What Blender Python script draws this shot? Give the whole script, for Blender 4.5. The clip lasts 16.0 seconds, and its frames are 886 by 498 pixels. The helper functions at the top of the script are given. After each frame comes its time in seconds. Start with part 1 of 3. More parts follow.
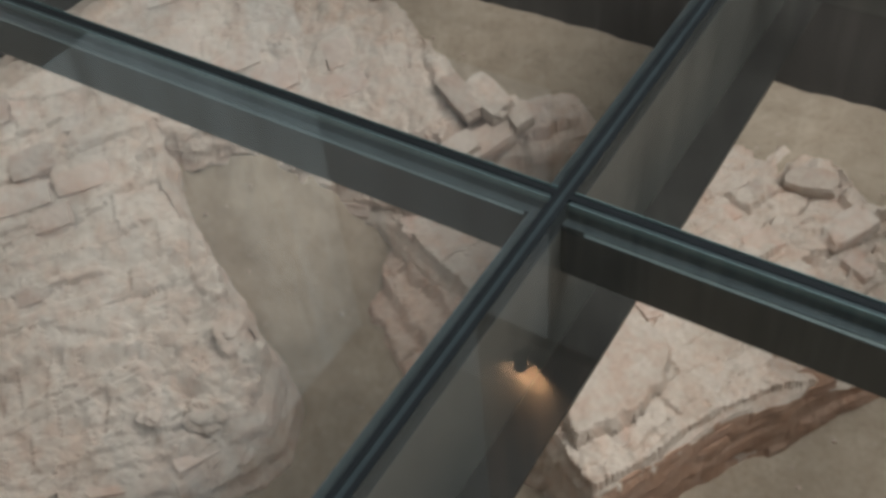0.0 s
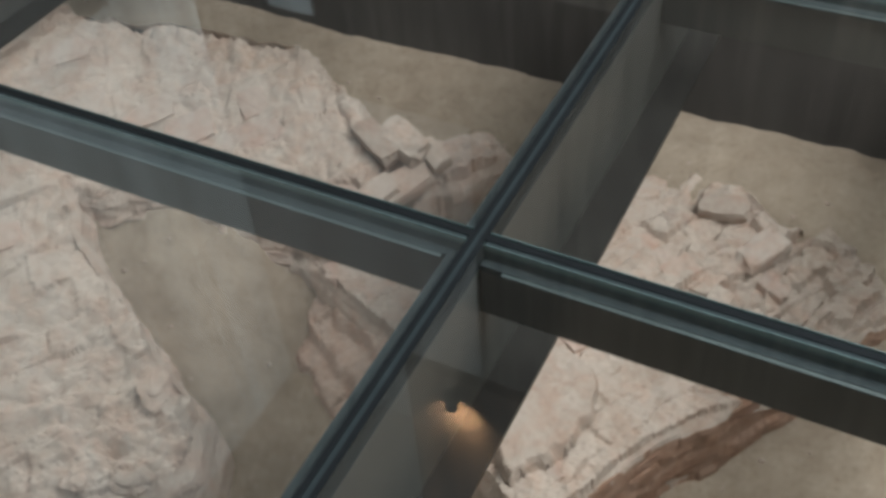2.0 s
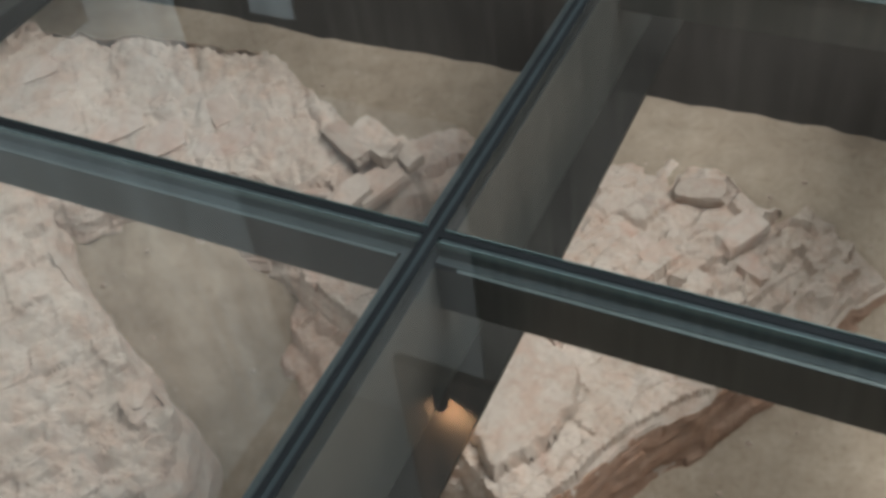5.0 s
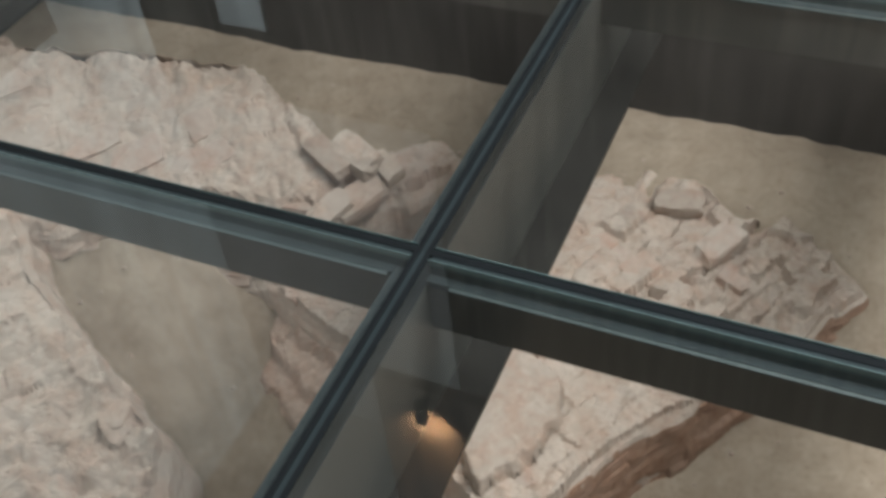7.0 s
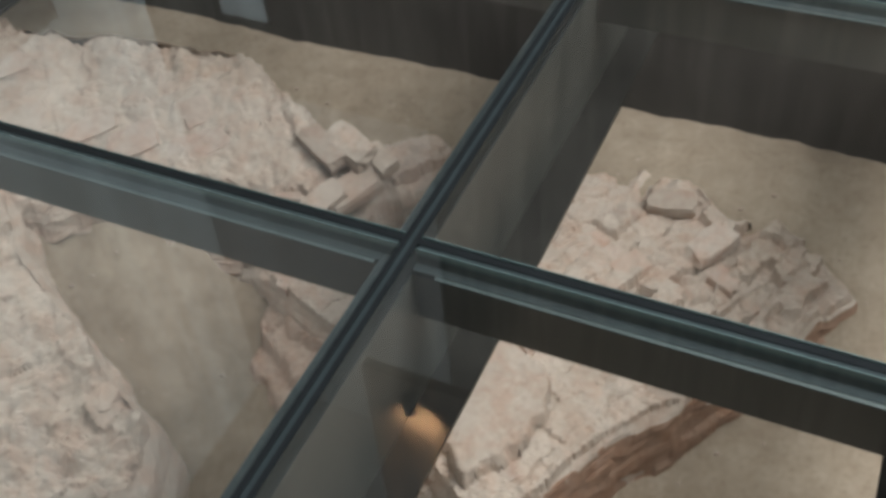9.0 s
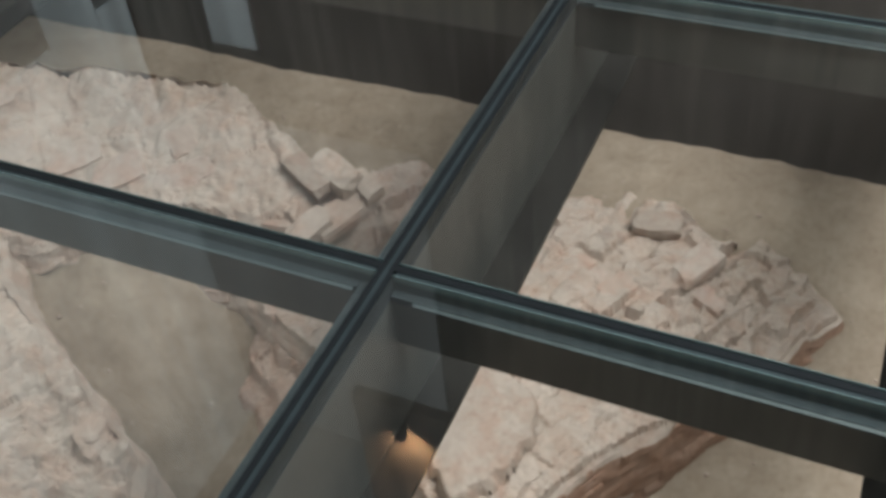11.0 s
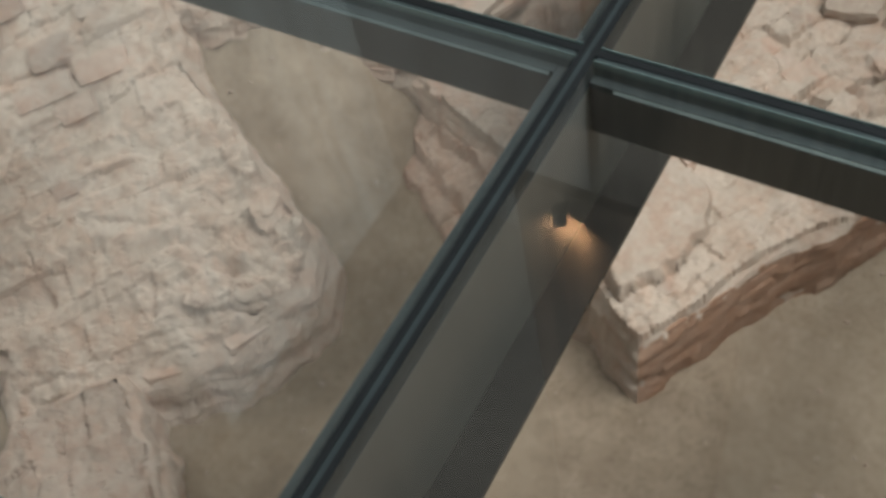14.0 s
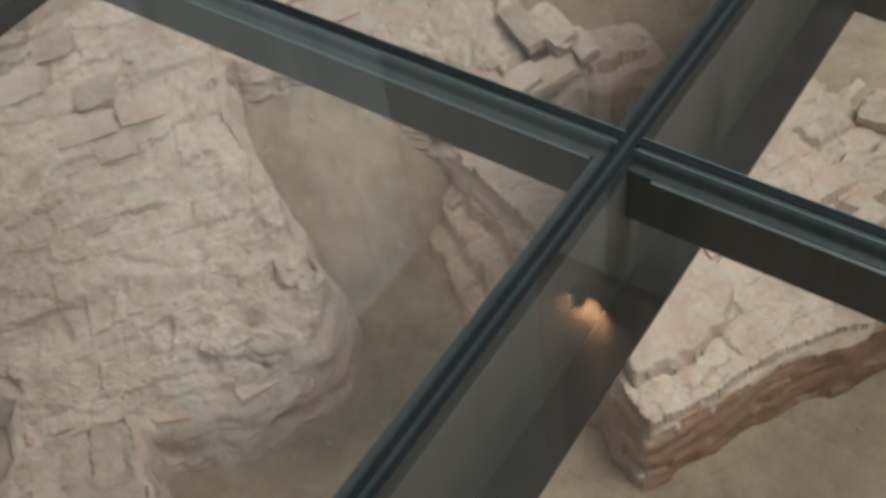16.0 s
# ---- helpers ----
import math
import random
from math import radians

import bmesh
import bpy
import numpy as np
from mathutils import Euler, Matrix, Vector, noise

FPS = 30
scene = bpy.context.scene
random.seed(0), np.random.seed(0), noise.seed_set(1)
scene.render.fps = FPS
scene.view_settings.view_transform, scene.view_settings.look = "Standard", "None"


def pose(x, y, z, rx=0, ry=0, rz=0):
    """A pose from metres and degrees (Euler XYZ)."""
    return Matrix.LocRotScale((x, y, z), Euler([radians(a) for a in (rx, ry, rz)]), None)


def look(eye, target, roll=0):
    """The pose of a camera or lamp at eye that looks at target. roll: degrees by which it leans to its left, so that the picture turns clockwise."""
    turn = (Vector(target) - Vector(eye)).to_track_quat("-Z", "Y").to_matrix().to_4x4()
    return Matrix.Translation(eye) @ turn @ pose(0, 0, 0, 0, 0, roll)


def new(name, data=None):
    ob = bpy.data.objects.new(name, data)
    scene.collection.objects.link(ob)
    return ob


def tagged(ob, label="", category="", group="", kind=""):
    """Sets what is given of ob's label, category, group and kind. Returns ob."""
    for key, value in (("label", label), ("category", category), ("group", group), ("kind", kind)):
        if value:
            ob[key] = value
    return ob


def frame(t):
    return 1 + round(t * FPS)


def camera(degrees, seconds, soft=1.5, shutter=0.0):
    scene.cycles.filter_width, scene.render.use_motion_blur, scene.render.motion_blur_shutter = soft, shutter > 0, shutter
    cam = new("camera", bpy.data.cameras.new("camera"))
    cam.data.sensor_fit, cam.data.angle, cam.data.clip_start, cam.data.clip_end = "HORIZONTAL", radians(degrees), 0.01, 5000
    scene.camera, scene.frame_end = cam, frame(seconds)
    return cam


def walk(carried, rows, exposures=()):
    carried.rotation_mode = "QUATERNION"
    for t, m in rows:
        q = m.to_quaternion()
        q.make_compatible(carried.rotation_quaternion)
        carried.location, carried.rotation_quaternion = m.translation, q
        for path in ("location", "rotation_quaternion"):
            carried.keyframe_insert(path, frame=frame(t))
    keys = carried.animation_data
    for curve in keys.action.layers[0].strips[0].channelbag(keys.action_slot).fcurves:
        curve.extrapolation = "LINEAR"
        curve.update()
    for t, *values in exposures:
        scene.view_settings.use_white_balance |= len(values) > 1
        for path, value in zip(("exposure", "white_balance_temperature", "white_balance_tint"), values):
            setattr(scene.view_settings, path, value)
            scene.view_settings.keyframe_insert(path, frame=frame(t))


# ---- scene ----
cam = camera(47.0, 16.0, soft=3.5)
PATH = [
    (0, pose(0.712, -1.428, 1.541, 43.11, 4.23, 31.75)),
    (0.5, pose(0.736, -1.419, 1.546, 43.85, 5.32, 28.98)),
    (1, pose(0.715, -1.418, 1.552, 44.55, 4.37, 28.23)),
    (1.5, pose(0.718, -1.413, 1.554, 44.87, 4.18, 27.54)),
    (2, pose(0.731, -1.412, 1.553, 44.95, 3.47, 26.81)),
    (2.5, pose(0.738, -1.414, 1.570, 45.72, 3.33, 26.34)),
    (3, pose(0.758, -1.406, 1.568, 46.98, 4.31, 26.06)),
    (3.5, pose(0.789, -1.413, 1.553, 47.53, 4.51, 25.25)),
    (4, pose(0.826, -1.386, 1.557, 47.16, 5.26, 24.04)),
    (4.5, pose(0.832, -1.363, 1.539, 44.65, 5.82, 25.02)),
    (7, pose(0.774, -1.356, 1.551, 44.96, 4.86, 23.33)),
    (7.5, pose(0.785, -1.376, 1.540, 43.88, 5.57, 21.57)),
    (8, pose(0.786, -1.365, 1.544, 43.62, 4.35, 22.51)),
    (8.5, pose(0.801, -1.375, 1.545, 43.69, 4.38, 23.28)),
    (9, pose(0.802, -1.366, 1.543, 44.93, 3.65, 24.34)),
    (11.5, pose(0.849, -1.351, 1.558, 46.36, 4.62, 22.74)),
    (12, pose(0.823, -1.346, 1.565, 46.51, 5.64, 20.98)),
    (12.5, pose(0.803, -1.327, 1.574, 45.06, 8.46, 22.41)),
    (13, pose(0.773, -1.331, 1.558, 41.79, 9.10, 24.12)),
    (13.5, pose(0.749, -1.353, 1.557, 38.26, 8.99, 25.99)),
    (14, pose(0.700, -1.361, 1.530, 34.52, 8.78, 29.78)),
    (14.5, pose(0.677, -1.387, 1.526, 33.31, 8.38, 33.92)),
    (15, pose(0.674, -1.385, 1.528, 34.04, 7.79, 35.27)),
    (15.5, pose(0.671, -1.393, 1.537, 35.66, 7.29, 35.95)),
    (16, pose(0.674, -1.392, 1.560, 38.93, 6.15, 34.37)),
]
# the picture's white balance warms as the view drops to the sand
walk(cam, PATH, exposures=[(0.0, 0.09, 6230, 10), (3.0, 0.14, 6120, 10), (9.0, 0.17, 6250, 10), (12.5, 0.17, 6150, 10), (14.5, 0.25, 6560, 10), (16.0, 0.14, 6470, 10)])

# ---- light: dim room above the glass, daylight through its windows and unseen added lamps ----
world = bpy.data.worlds.new("world")
scene.world = world
world.use_nodes = True
wn = world.node_tree.nodes
sky = wn.new("ShaderNodeTexSky")
sky.sky_type, sky.sun_disc = "NISHITA", False
sky.sun_elevation, sky.sun_rotation = radians(35), radians(290)
world.node_tree.links.new(sky.outputs[0], wn["Background"].inputs[0])
wn["Background"].inputs[1].default_value = 0.06

ROOM_X0, ROOM_X1, ROOM_Y0, ROOM_Y1, CEIL = -6.0, 4.5, -5.0, 5.5, 10.0
PIT_X0, PIT_X1, PIT_Y0, PIT_Y1 = -4.2, 2.6, -2.9, 2.45


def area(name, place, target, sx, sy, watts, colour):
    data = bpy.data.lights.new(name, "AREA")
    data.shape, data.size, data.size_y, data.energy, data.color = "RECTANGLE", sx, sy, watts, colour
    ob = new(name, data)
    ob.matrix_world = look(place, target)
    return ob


# unseen lamp added under the ceiling to brighten the western ruins
area("ceiling_fill", (-2.4, -0.9, CEIL - 0.03), (-2.4, -0.9, 0), 2.4, 1.8, 165, (1.0, 0.95, 0.91))
# added lamp without a fixture, brightens the eastern ruin and sand
area("east_fill", (2.6, 0.7, 3.6), (2.6, 0.7, 0), 2.0, 3.0, 365, (1.0, 0.925, 0.865))
# added lamp low on the west wall, unseen, with no window behind it
area("west_fill", (-5.93, -0.8, 1.55), (-1.2, -0.6, -1.5), 4.6, 1.4, 205, (1.0, 0.915, 0.83))


# ---- materials ----
def material(name):
    m = bpy.data.materials.new(name)
    m.use_nodes = True
    nt = m.node_tree
    return m, nt, nt.nodes["Principled BSDF"]


def node(nt, kind, **inputs):
    n = nt.nodes.new(kind)
    for key, value in inputs.items():
        n.inputs[key.replace("_", " ")].default_value = value
    return n


def ramp(nt, src, stops):
    r = nt.nodes.new("ShaderNodeValToRGB")
    el = r.color_ramp.elements
    while len(el) < len(stops):
        el.new(0.5)
    for e, (p, c) in zip(el, stops):
        e.position, e.color = p, (*c, 1)
    nt.links.new(src, r.inputs[0])
    return r.outputs[0]


def mixed(nt, a, b, fac, mode="MIX"):
    m = nt.nodes.new("ShaderNodeMix")
    m.data_type, m.blend_type = "RGBA", mode
    for sock, v in ((m.inputs[0], fac), (m.inputs[6], a), (m.inputs[7], b)):
        if isinstance(v, (int, float)):
            sock.default_value = v
        elif isinstance(v, tuple):
            sock.default_value = (*v, 1)
        else:
            nt.links.new(v, sock)
    return m.outputs[2]


def noise_tex(nt, scale, detail=6.0, rough=0.6, space="Object"):
    co = nt.nodes.new("ShaderNodeTexCoord")
    if space == "World":
        geo = nt.nodes.new("ShaderNodeNewGeometry")
        vec = geo.outputs["Position"]
    else:
        vec = co.outputs[space]
    n = node(nt, "ShaderNodeTexNoise", Scale=scale, Detail=detail, Roughness=rough)
    nt.links.new(vec, n.inputs["Vector"])
    return n.outputs["Fac"]


def bumped(nt, bsdf, heights):
    prev = None
    for h, strength, dist in heights:
        b = node(nt, "ShaderNodeBump", Strength=strength, Distance=dist)
        nt.links.new(h, b.inputs["Height"])
        if prev:
            nt.links.new(prev, b.inputs["Normal"])
        prev = b.outputs[0]
    nt.links.new(prev, bsdf.inputs["Normal"])


def masonry(name, pale, pink, dark, pinkness=0.62):
    """Lime-dusted old brick: pale crust, pinkish patches, dirty hollows."""
    m, nt, bsdf = material(name)
    big = noise_tex(nt, 2.6, 5, 0.6, "World")
    mid = noise_tex(nt, 11, 8, 0.65, "World")
    fine = noise_tex(nt, 70, 6, 0.7, "World")
    grain = noise_tex(nt, 28, 8, 0.7, "World")
    base = mixed(nt, pale, pink, ramp(nt, mid, [(0.44, (0, 0, 0)), (pinkness, (1, 1, 1))]))
    base = mixed(nt, base, dark, ramp(nt, big, [(0.52, (0, 0, 0)), (0.75, (0.6, 0.6, 0.6))]))
    info = nt.nodes.new("ShaderNodeObjectInfo")
    tone = ramp(nt, info.outputs["Random"], [(0.0, (0.74, 0.7, 0.67)), (0.3, (1, 0.98, 0.95)), (0.75, (0.95, 0.9, 0.87)), (1.0, (0.95, 0.85, 0.79))])
    base = mixed(nt, base, tone, 1.0, "MULTIPLY")
    base = mixed(nt, base, ramp(nt, fine, [(0.3, (0.7, 0.68, 0.66)), (0.6, (1, 1, 1))]), 0.7, "MULTIPLY")
    base = mixed(nt, base, ramp(nt, grain, [(0.32, (0.62, 0.56, 0.5)), (0.47, (1, 1, 1))]), 0.4, "MULTIPLY")
    nt.links.new(base, bsdf.inputs["Base Color"])
    bsdf.inputs["Roughness"].default_value = 0.95
    bsdf.inputs["Specular IOR Level"].default_value = 0.15
    bumped(nt, bsdf, [(mid, 0.4, 0.03), (grain, 0.7, 0.012), (fine, 0.6, 0.006)])
    return m


BRICK = masonry("limed_brick", (0.68, 0.615, 0.565), (0.64, 0.50, 0.43), (0.46, 0.41, 0.36))
BRICK_RED = masonry("red_brick", (0.43, 0.30, 0.235), (0.39, 0.25, 0.18), (0.33, 0.25, 0.20), 0.58)
RUBBLE = masonry("lime_rubble", (0.65, 0.585, 0.53), (0.61, 0.49, 0.42), (0.43, 0.375, 0.32))


def sand_material():
    m, nt, bsdf = material("sand")
    big = noise_tex(nt, 1.3, 5, 0.55, "World")
    mid = noise_tex(nt, 9, 6, 0.6, "World")
    fine = noise_tex(nt, 160, 4, 0.7, "World")
    c = ramp(nt, big, [(0.3, (0.27, 0.222, 0.172)), (0.5, (0.37, 0.31, 0.245)), (0.72, (0.45, 0.385, 0.31))])
    c = mixed(nt, c, ramp(nt, mid, [(0.3, (0.72, 0.69, 0.66)), (0.65, (1, 1, 1))]), 0.75, "MULTIPLY")
    grit = noise_tex(nt, 45, 5, 0.7, "World")
    c = mixed(nt, c, ramp(nt, grit, [(0.34, (0.72, 0.69, 0.65)), (0.5, (1, 1, 1)), (0.72, (1.15, 1.14, 1.12))]), 0.6, "MULTIPLY")
    nt.links.new(c, bsdf.inputs["Base Color"])
    bsdf.inputs["Roughness"].default_value = 1.0
    bsdf.inputs["Specular IOR Level"].default_value = 0.05
    bumped(nt, bsdf, [(mid, 0.35, 0.03), (fine, 0.35, 0.003)])
    return m


SAND = sand_material()


def steel_material():
    m, nt, bsdf = material("painted_steel")
    co = nt.nodes.new("ShaderNodeTexCoord")
    mp = nt.nodes.new("ShaderNodeMapping")
    mp.inputs["Scale"].default_value = (6, 6, 0.7)
    nt.links.new(co.outputs["Object"], mp.inputs["Vector"])
    n = node(nt, "ShaderNodeTexNoise", Scale=2.0, Detail=5.0)
    nt.links.new(mp.outputs[0], n.inputs["Vector"])
    c = ramp(nt, n.outputs["Fac"], [(0.3, (0.046, 0.049, 0.046)), (0.7, (0.070, 0.073, 0.067))])
    nt.links.new(c, bsdf.inputs["Base Color"])
    r = node(nt, "ShaderNodeMapRange", To_Min=0.26, To_Max=0.44)
    nt.links.new(n.outputs["Fac"], r.inputs["Value"])
    nt.links.new(r.outputs[0], bsdf.inputs["Roughness"])
    bsdf.inputs["Specular IOR Level"].default_value = 0.6
    return m


STEEL = steel_material()


def plain(name, colour, rough=0.6, spread=0.15, scale=8.0, metal=0.0, gloss=0.5):
    m, nt, bsdf = material(name)
    n = noise_tex(nt, scale, 6, 0.6)
    lo = tuple(v * (1 - spread) for v in colour)
    hi = tuple(v * (1 + spread) for v in colour)
    nt.links.new(ramp(nt, n, [(0.3, lo), (0.7, hi)]), bsdf.inputs["Base Color"])
    bsdf.inputs["Roughness"].default_value = rough
    bsdf.inputs["Metallic"].default_value = metal
    bsdf.inputs["Specular IOR Level"].default_value = gloss
    return m


GASKET = plain("black_sealant", (0.008, 0.011, 0.013), 0.95, gloss=0.12)
JOINT_BAR = plain("joint_bar", (0.02, 0.03, 0.034), 0.9, gloss=0.15)
LEDGE = plain("ledge_steel", (0.030, 0.043, 0.048), 0.8, gloss=0.2)
# beam paint darkened to offset the light on the up-facing bottom flange
FLANGE = plain("dimmed_flange", (0.018, 0.0185, 0.017), 0.7, 0.3, 5.0, gloss=0.2)
THRESHOLD = plain("threshold_paint", (0.011, 0.016, 0.019), 0.9, gloss=0.12)
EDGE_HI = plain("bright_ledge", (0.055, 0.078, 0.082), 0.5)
DARK_WALL = plain("dark_wall", (0.034, 0.033, 0.031), 0.8, 0.25, 2.5)
ROOM_WALL = plain("room_wall", (0.42, 0.41, 0.39), 0.9)
WEST_PAINT = plain("pale_wall_paint", (0.62, 0.67, 0.69), 0.9, 0.06, 1.0)
CEILING_MAT = plain("ceiling_paint", (0.6, 0.6, 0.59), 0.9)
STONE_FLOOR = plain("stone_floor", (0.34, 0.32, 0.30), 0.5)
def wood_material(name, stops):
    m, nt, bsdf = material(name)
    co = nt.nodes.new("ShaderNodeTexCoord")
    mp = nt.nodes.new("ShaderNodeMapping")
    mp.inputs["Scale"].default_value = (5, 5, 0.35)
    nt.links.new(co.outputs["Object"], mp.inputs["Vector"])
    n = node(nt, "ShaderNodeTexNoise", Scale=2.2, Detail=6.0)
    nt.links.new(mp.outputs[0], n.inputs["Vector"])
    c = ramp(nt, n.outputs["Fac"], stops)
    nt.links.new(c, bsdf.inputs["Base Color"])
    bsdf.inputs["Roughness"].default_value = 0.7
    return m


WOOD = wood_material("dark_wood", [(0.35, (0.06, 0.051, 0.041)), (0.5, (0.12, 0.099, 0.075)), (0.66, (0.19, 0.155, 0.112))])
CLADDING = wood_material("wall_cladding", [(0.35, (0.19, 0.185, 0.175)), (0.5, (0.28, 0.272, 0.252)), (0.66, (0.38, 0.368, 0.34))])
LAMP_BODY = plain("lamp_body", (0.015, 0.014, 0.013), 0.4)


def glass_material():
    m, nt, bsdf = material("floor_glass")
    nt.nodes.remove(bsdf)
    tr = node(nt, "ShaderNodeBsdfTransparent", Color=(0.90, 0.93, 0.92, 1))
    gl = node(nt, "ShaderNodeBsdfGlossy", Color=(1, 1, 1, 1), Roughness=0.0)
    lw = node(nt, "ShaderNodeLayerWeight", Blend=0.5)
    pw = nt.nodes.new("ShaderNodeMath")
    pw.operation = "POWER"
    pw.inputs[1].default_value = 4.5
    nt.links.new(lw.outputs["Facing"], pw.inputs[0])
    fr = node(nt, "ShaderNodeMapRange", To_Min=0.088, To_Max=1.0)
    nt.links.new(pw.outputs[0], fr.inputs["Value"])
    mx = nt.nodes.new("ShaderNodeMixShader")
    nt.links.new(fr.outputs[0], mx.inputs[0])
    nt.links.new(tr.outputs[0], mx.inputs[1])
    nt.links.new(gl.outputs[0], mx.inputs[2])
    nt.links.new(mx.outputs[0], nt.nodes["Material Output"].inputs[0])
    return m


GLASS = glass_material()


def clear_material():
    m, nt, bsdf = material("clear_underside")
    nt.nodes.remove(bsdf)
    tr = node(nt, "ShaderNodeBsdfTransparent", Color=(0.97, 0.985, 0.98, 1))
    nt.links.new(tr.outputs[0], nt.nodes["Material Output"].inputs[0])
    return m


GLASS_UNDER = clear_material()


def edge_material():
    m, nt, bsdf = material("glass_edge")
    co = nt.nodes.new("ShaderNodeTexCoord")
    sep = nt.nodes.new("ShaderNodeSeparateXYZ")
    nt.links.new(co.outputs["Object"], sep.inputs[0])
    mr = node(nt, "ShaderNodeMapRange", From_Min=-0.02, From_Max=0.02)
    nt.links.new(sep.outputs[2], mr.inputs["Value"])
    # highlight along the top of the edge is part of this colour ramp
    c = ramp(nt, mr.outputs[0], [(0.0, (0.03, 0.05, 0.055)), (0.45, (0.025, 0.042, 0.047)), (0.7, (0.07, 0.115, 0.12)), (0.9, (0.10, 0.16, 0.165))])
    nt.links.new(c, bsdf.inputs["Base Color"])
    bsdf.inputs["Roughness"].default_value = 0.25
    return m


GLASS_EDGE = edge_material()
# darker copy of the glass edge: shade in the colour of two sides
EDGE_SHADED = plain("shaded_glass_edge", (0.010, 0.015, 0.017), 0.5)


def panel_glow(name, strength):
    m, nt, bsdf = material(name)
    bsdf.inputs["Base Color"].default_value = (0.5, 0.5, 0.5, 1)
    geo = nt.nodes.new("ShaderNodeNewGeometry")
    mp = nt.nodes.new("ShaderNodeMapping")
    mp.inputs["Scale"].default_value = (3.5, 3.5, 0.12)
    nt.links.new(geo.outputs["Position"], mp.inputs["Vector"])
    folds = node(nt, "ShaderNodeTexNoise", Scale=1.0, Detail=3.0)
    nt.links.new(mp.outputs[0], folds.inputs["Vector"])
    nt.links.new(ramp(nt, folds.outputs["Fac"], [(0.3, (0.38, 0.47, 0.47)), (0.7, (1.05, 1.27, 1.28))]), bsdf.inputs["Emission Color"])
    bsdf.inputs["Emission Strength"].default_value = strength
    return m


WINDOW = panel_glow("daylit_curtain", 0.5)
# dim emission for the second window and for the added haze panels
DIM_GLOW = panel_glow("dim_glow", 0.47)
HAZE_GLOW = panel_glow("haze_glow", 0.11)


# ---- building helpers ----
def part(name, bm, mat, parent=None, label=""):
    me = bpy.data.meshes.new(name)
    bm.to_mesh(me)
    bm.free()
    for mm in (mat if isinstance(mat, (list, tuple)) else [mat]):
        me.materials.append(mm)
    ob = new(name, me)
    if parent:
        ob.parent = parent
    return tagged(ob, label)


def box(bm, x0, x1, y0, y1, z0, z1, bevel=0.0):
    r = bmesh.ops.create_cube(bm, size=1.0)
    vs = r["verts"]
    bmesh.ops.scale(bm, vec=(x1 - x0, y1 - y0, z1 - z0), verts=vs)
    bmesh.ops.translate(bm, vec=((x0 + x1) / 2, (y0 + y1) / 2, (z0 + z1) / 2), verts=vs)
    if bevel:
        es = list({e for v in vs for e in v.link_edges})
        bmesh.ops.bevel(bm, geom=es, offset=bevel, segments=2, affect="EDGES", profile=0.5)
    return bm


def solid(name, dims, mat, parent=None, label="", bevel=0.0):
    return part(name, box(bmesh.new(), *dims, bevel=bevel), mat, parent, label)


def empty(name, label, category, group="", at=(0, 0, 0)):
    ob = new(name)
    ob.location = at
    return tagged(ob, label, category, group)


def smooth01(v):
    v = max(0.0, min(1.0, v))
    return v * v * (3 - 2 * v)


def fbm(x, y, z=0.0, octaves=4):
    return noise.fractal((x, y, z), 1.0, 2.1, octaves)


# ---- the pit's ground ----
def bank_z(x, y):
    """Rubble and sand heaped against the inner corner of the sloping wall."""
    u, v = x + 2.17, y - 0.59
    along, off = 0.925 * u + 0.380 * v, max(0.0, 0.380 * u - 0.925 * v)
    fade = 0.95 * max(0.0, along - 0.55) + 0.3 * max(0.0, -along)
    return -1.18 - 0.05 * along - 1.05 * off - fade + 0.03 * fbm(x * 3, y * 3, 23)


def ground_z(x, y):
    z = -1.89 + smooth01((y - 1.15) / 0.95) * 0.44
    z -= 0.08 * math.exp(-(((x + 1.3) / 0.5) ** 2 + ((y + 0.75) / 0.42) ** 2))
    s = max(0, min(1, ((x + 1.35) * 1.05 - (y - 0.72) * 0.42) / 1.28))
    z += 0.07 * math.exp(-((math.hypot(x + 1.35 - 1.05 * s, y - 0.72 + 0.42 * s) / 0.2) ** 2)) * (1 - 0.6 * s)
    z += 0.03 * fbm(x * 1.7, y * 1.7, 3.0) + 0.012 * fbm(x * 8, y * 8, 7.0, 4)
    if y < 1.3:
        gap = bank_z(x, y) - z
        if gap > -0.1:
            z += gap * smooth01((gap + 0.1) / 0.2) if gap < 0.1 else gap
            rocky = smooth01((bank_z(x, y) + 1.5) / 0.2)
            z += rocky * (0.035 * fbm(x * 9, y * 9, 27, 5) + 0.012 * noise.cell((x * 14, y * 14, 2)))
    return z


def sheet(name, x0, x1, y0, y1, step, height, mat, label, category, kind="structure"):
    nx, ny = int((x1 - x0) / step) + 1, int((y1 - y0) / step) + 1
    verts, faces = [], []
    for j in range(ny):
        for i in range(nx):
            x, y = x0 + (x1 - x0) * i / (nx - 1), y0 + (y1 - y0) * j / (ny - 1)
            verts.append((x, y, height(x, y)))
    for j in range(ny - 1):
        for i in range(nx - 1):
            a = j * nx + i
            faces.append((a, a + 1, a + 1 + nx, a + nx))
    me = bpy.data.meshes.new(name)
    me.from_pydata(verts, [], faces)
    me.polygons.foreach_set("use_smooth", [True] * len(faces))
    me.materials.append(mat)
    return tagged(new(name, me), label, category, kind=kind)


sheet("ground", PIT_X0, PIT_X1, PIT_Y0, PIT_Y1 + 0.02, 0.035, ground_z, SAND, "dusty beige sand on the floor of the excavation pit", "ground")

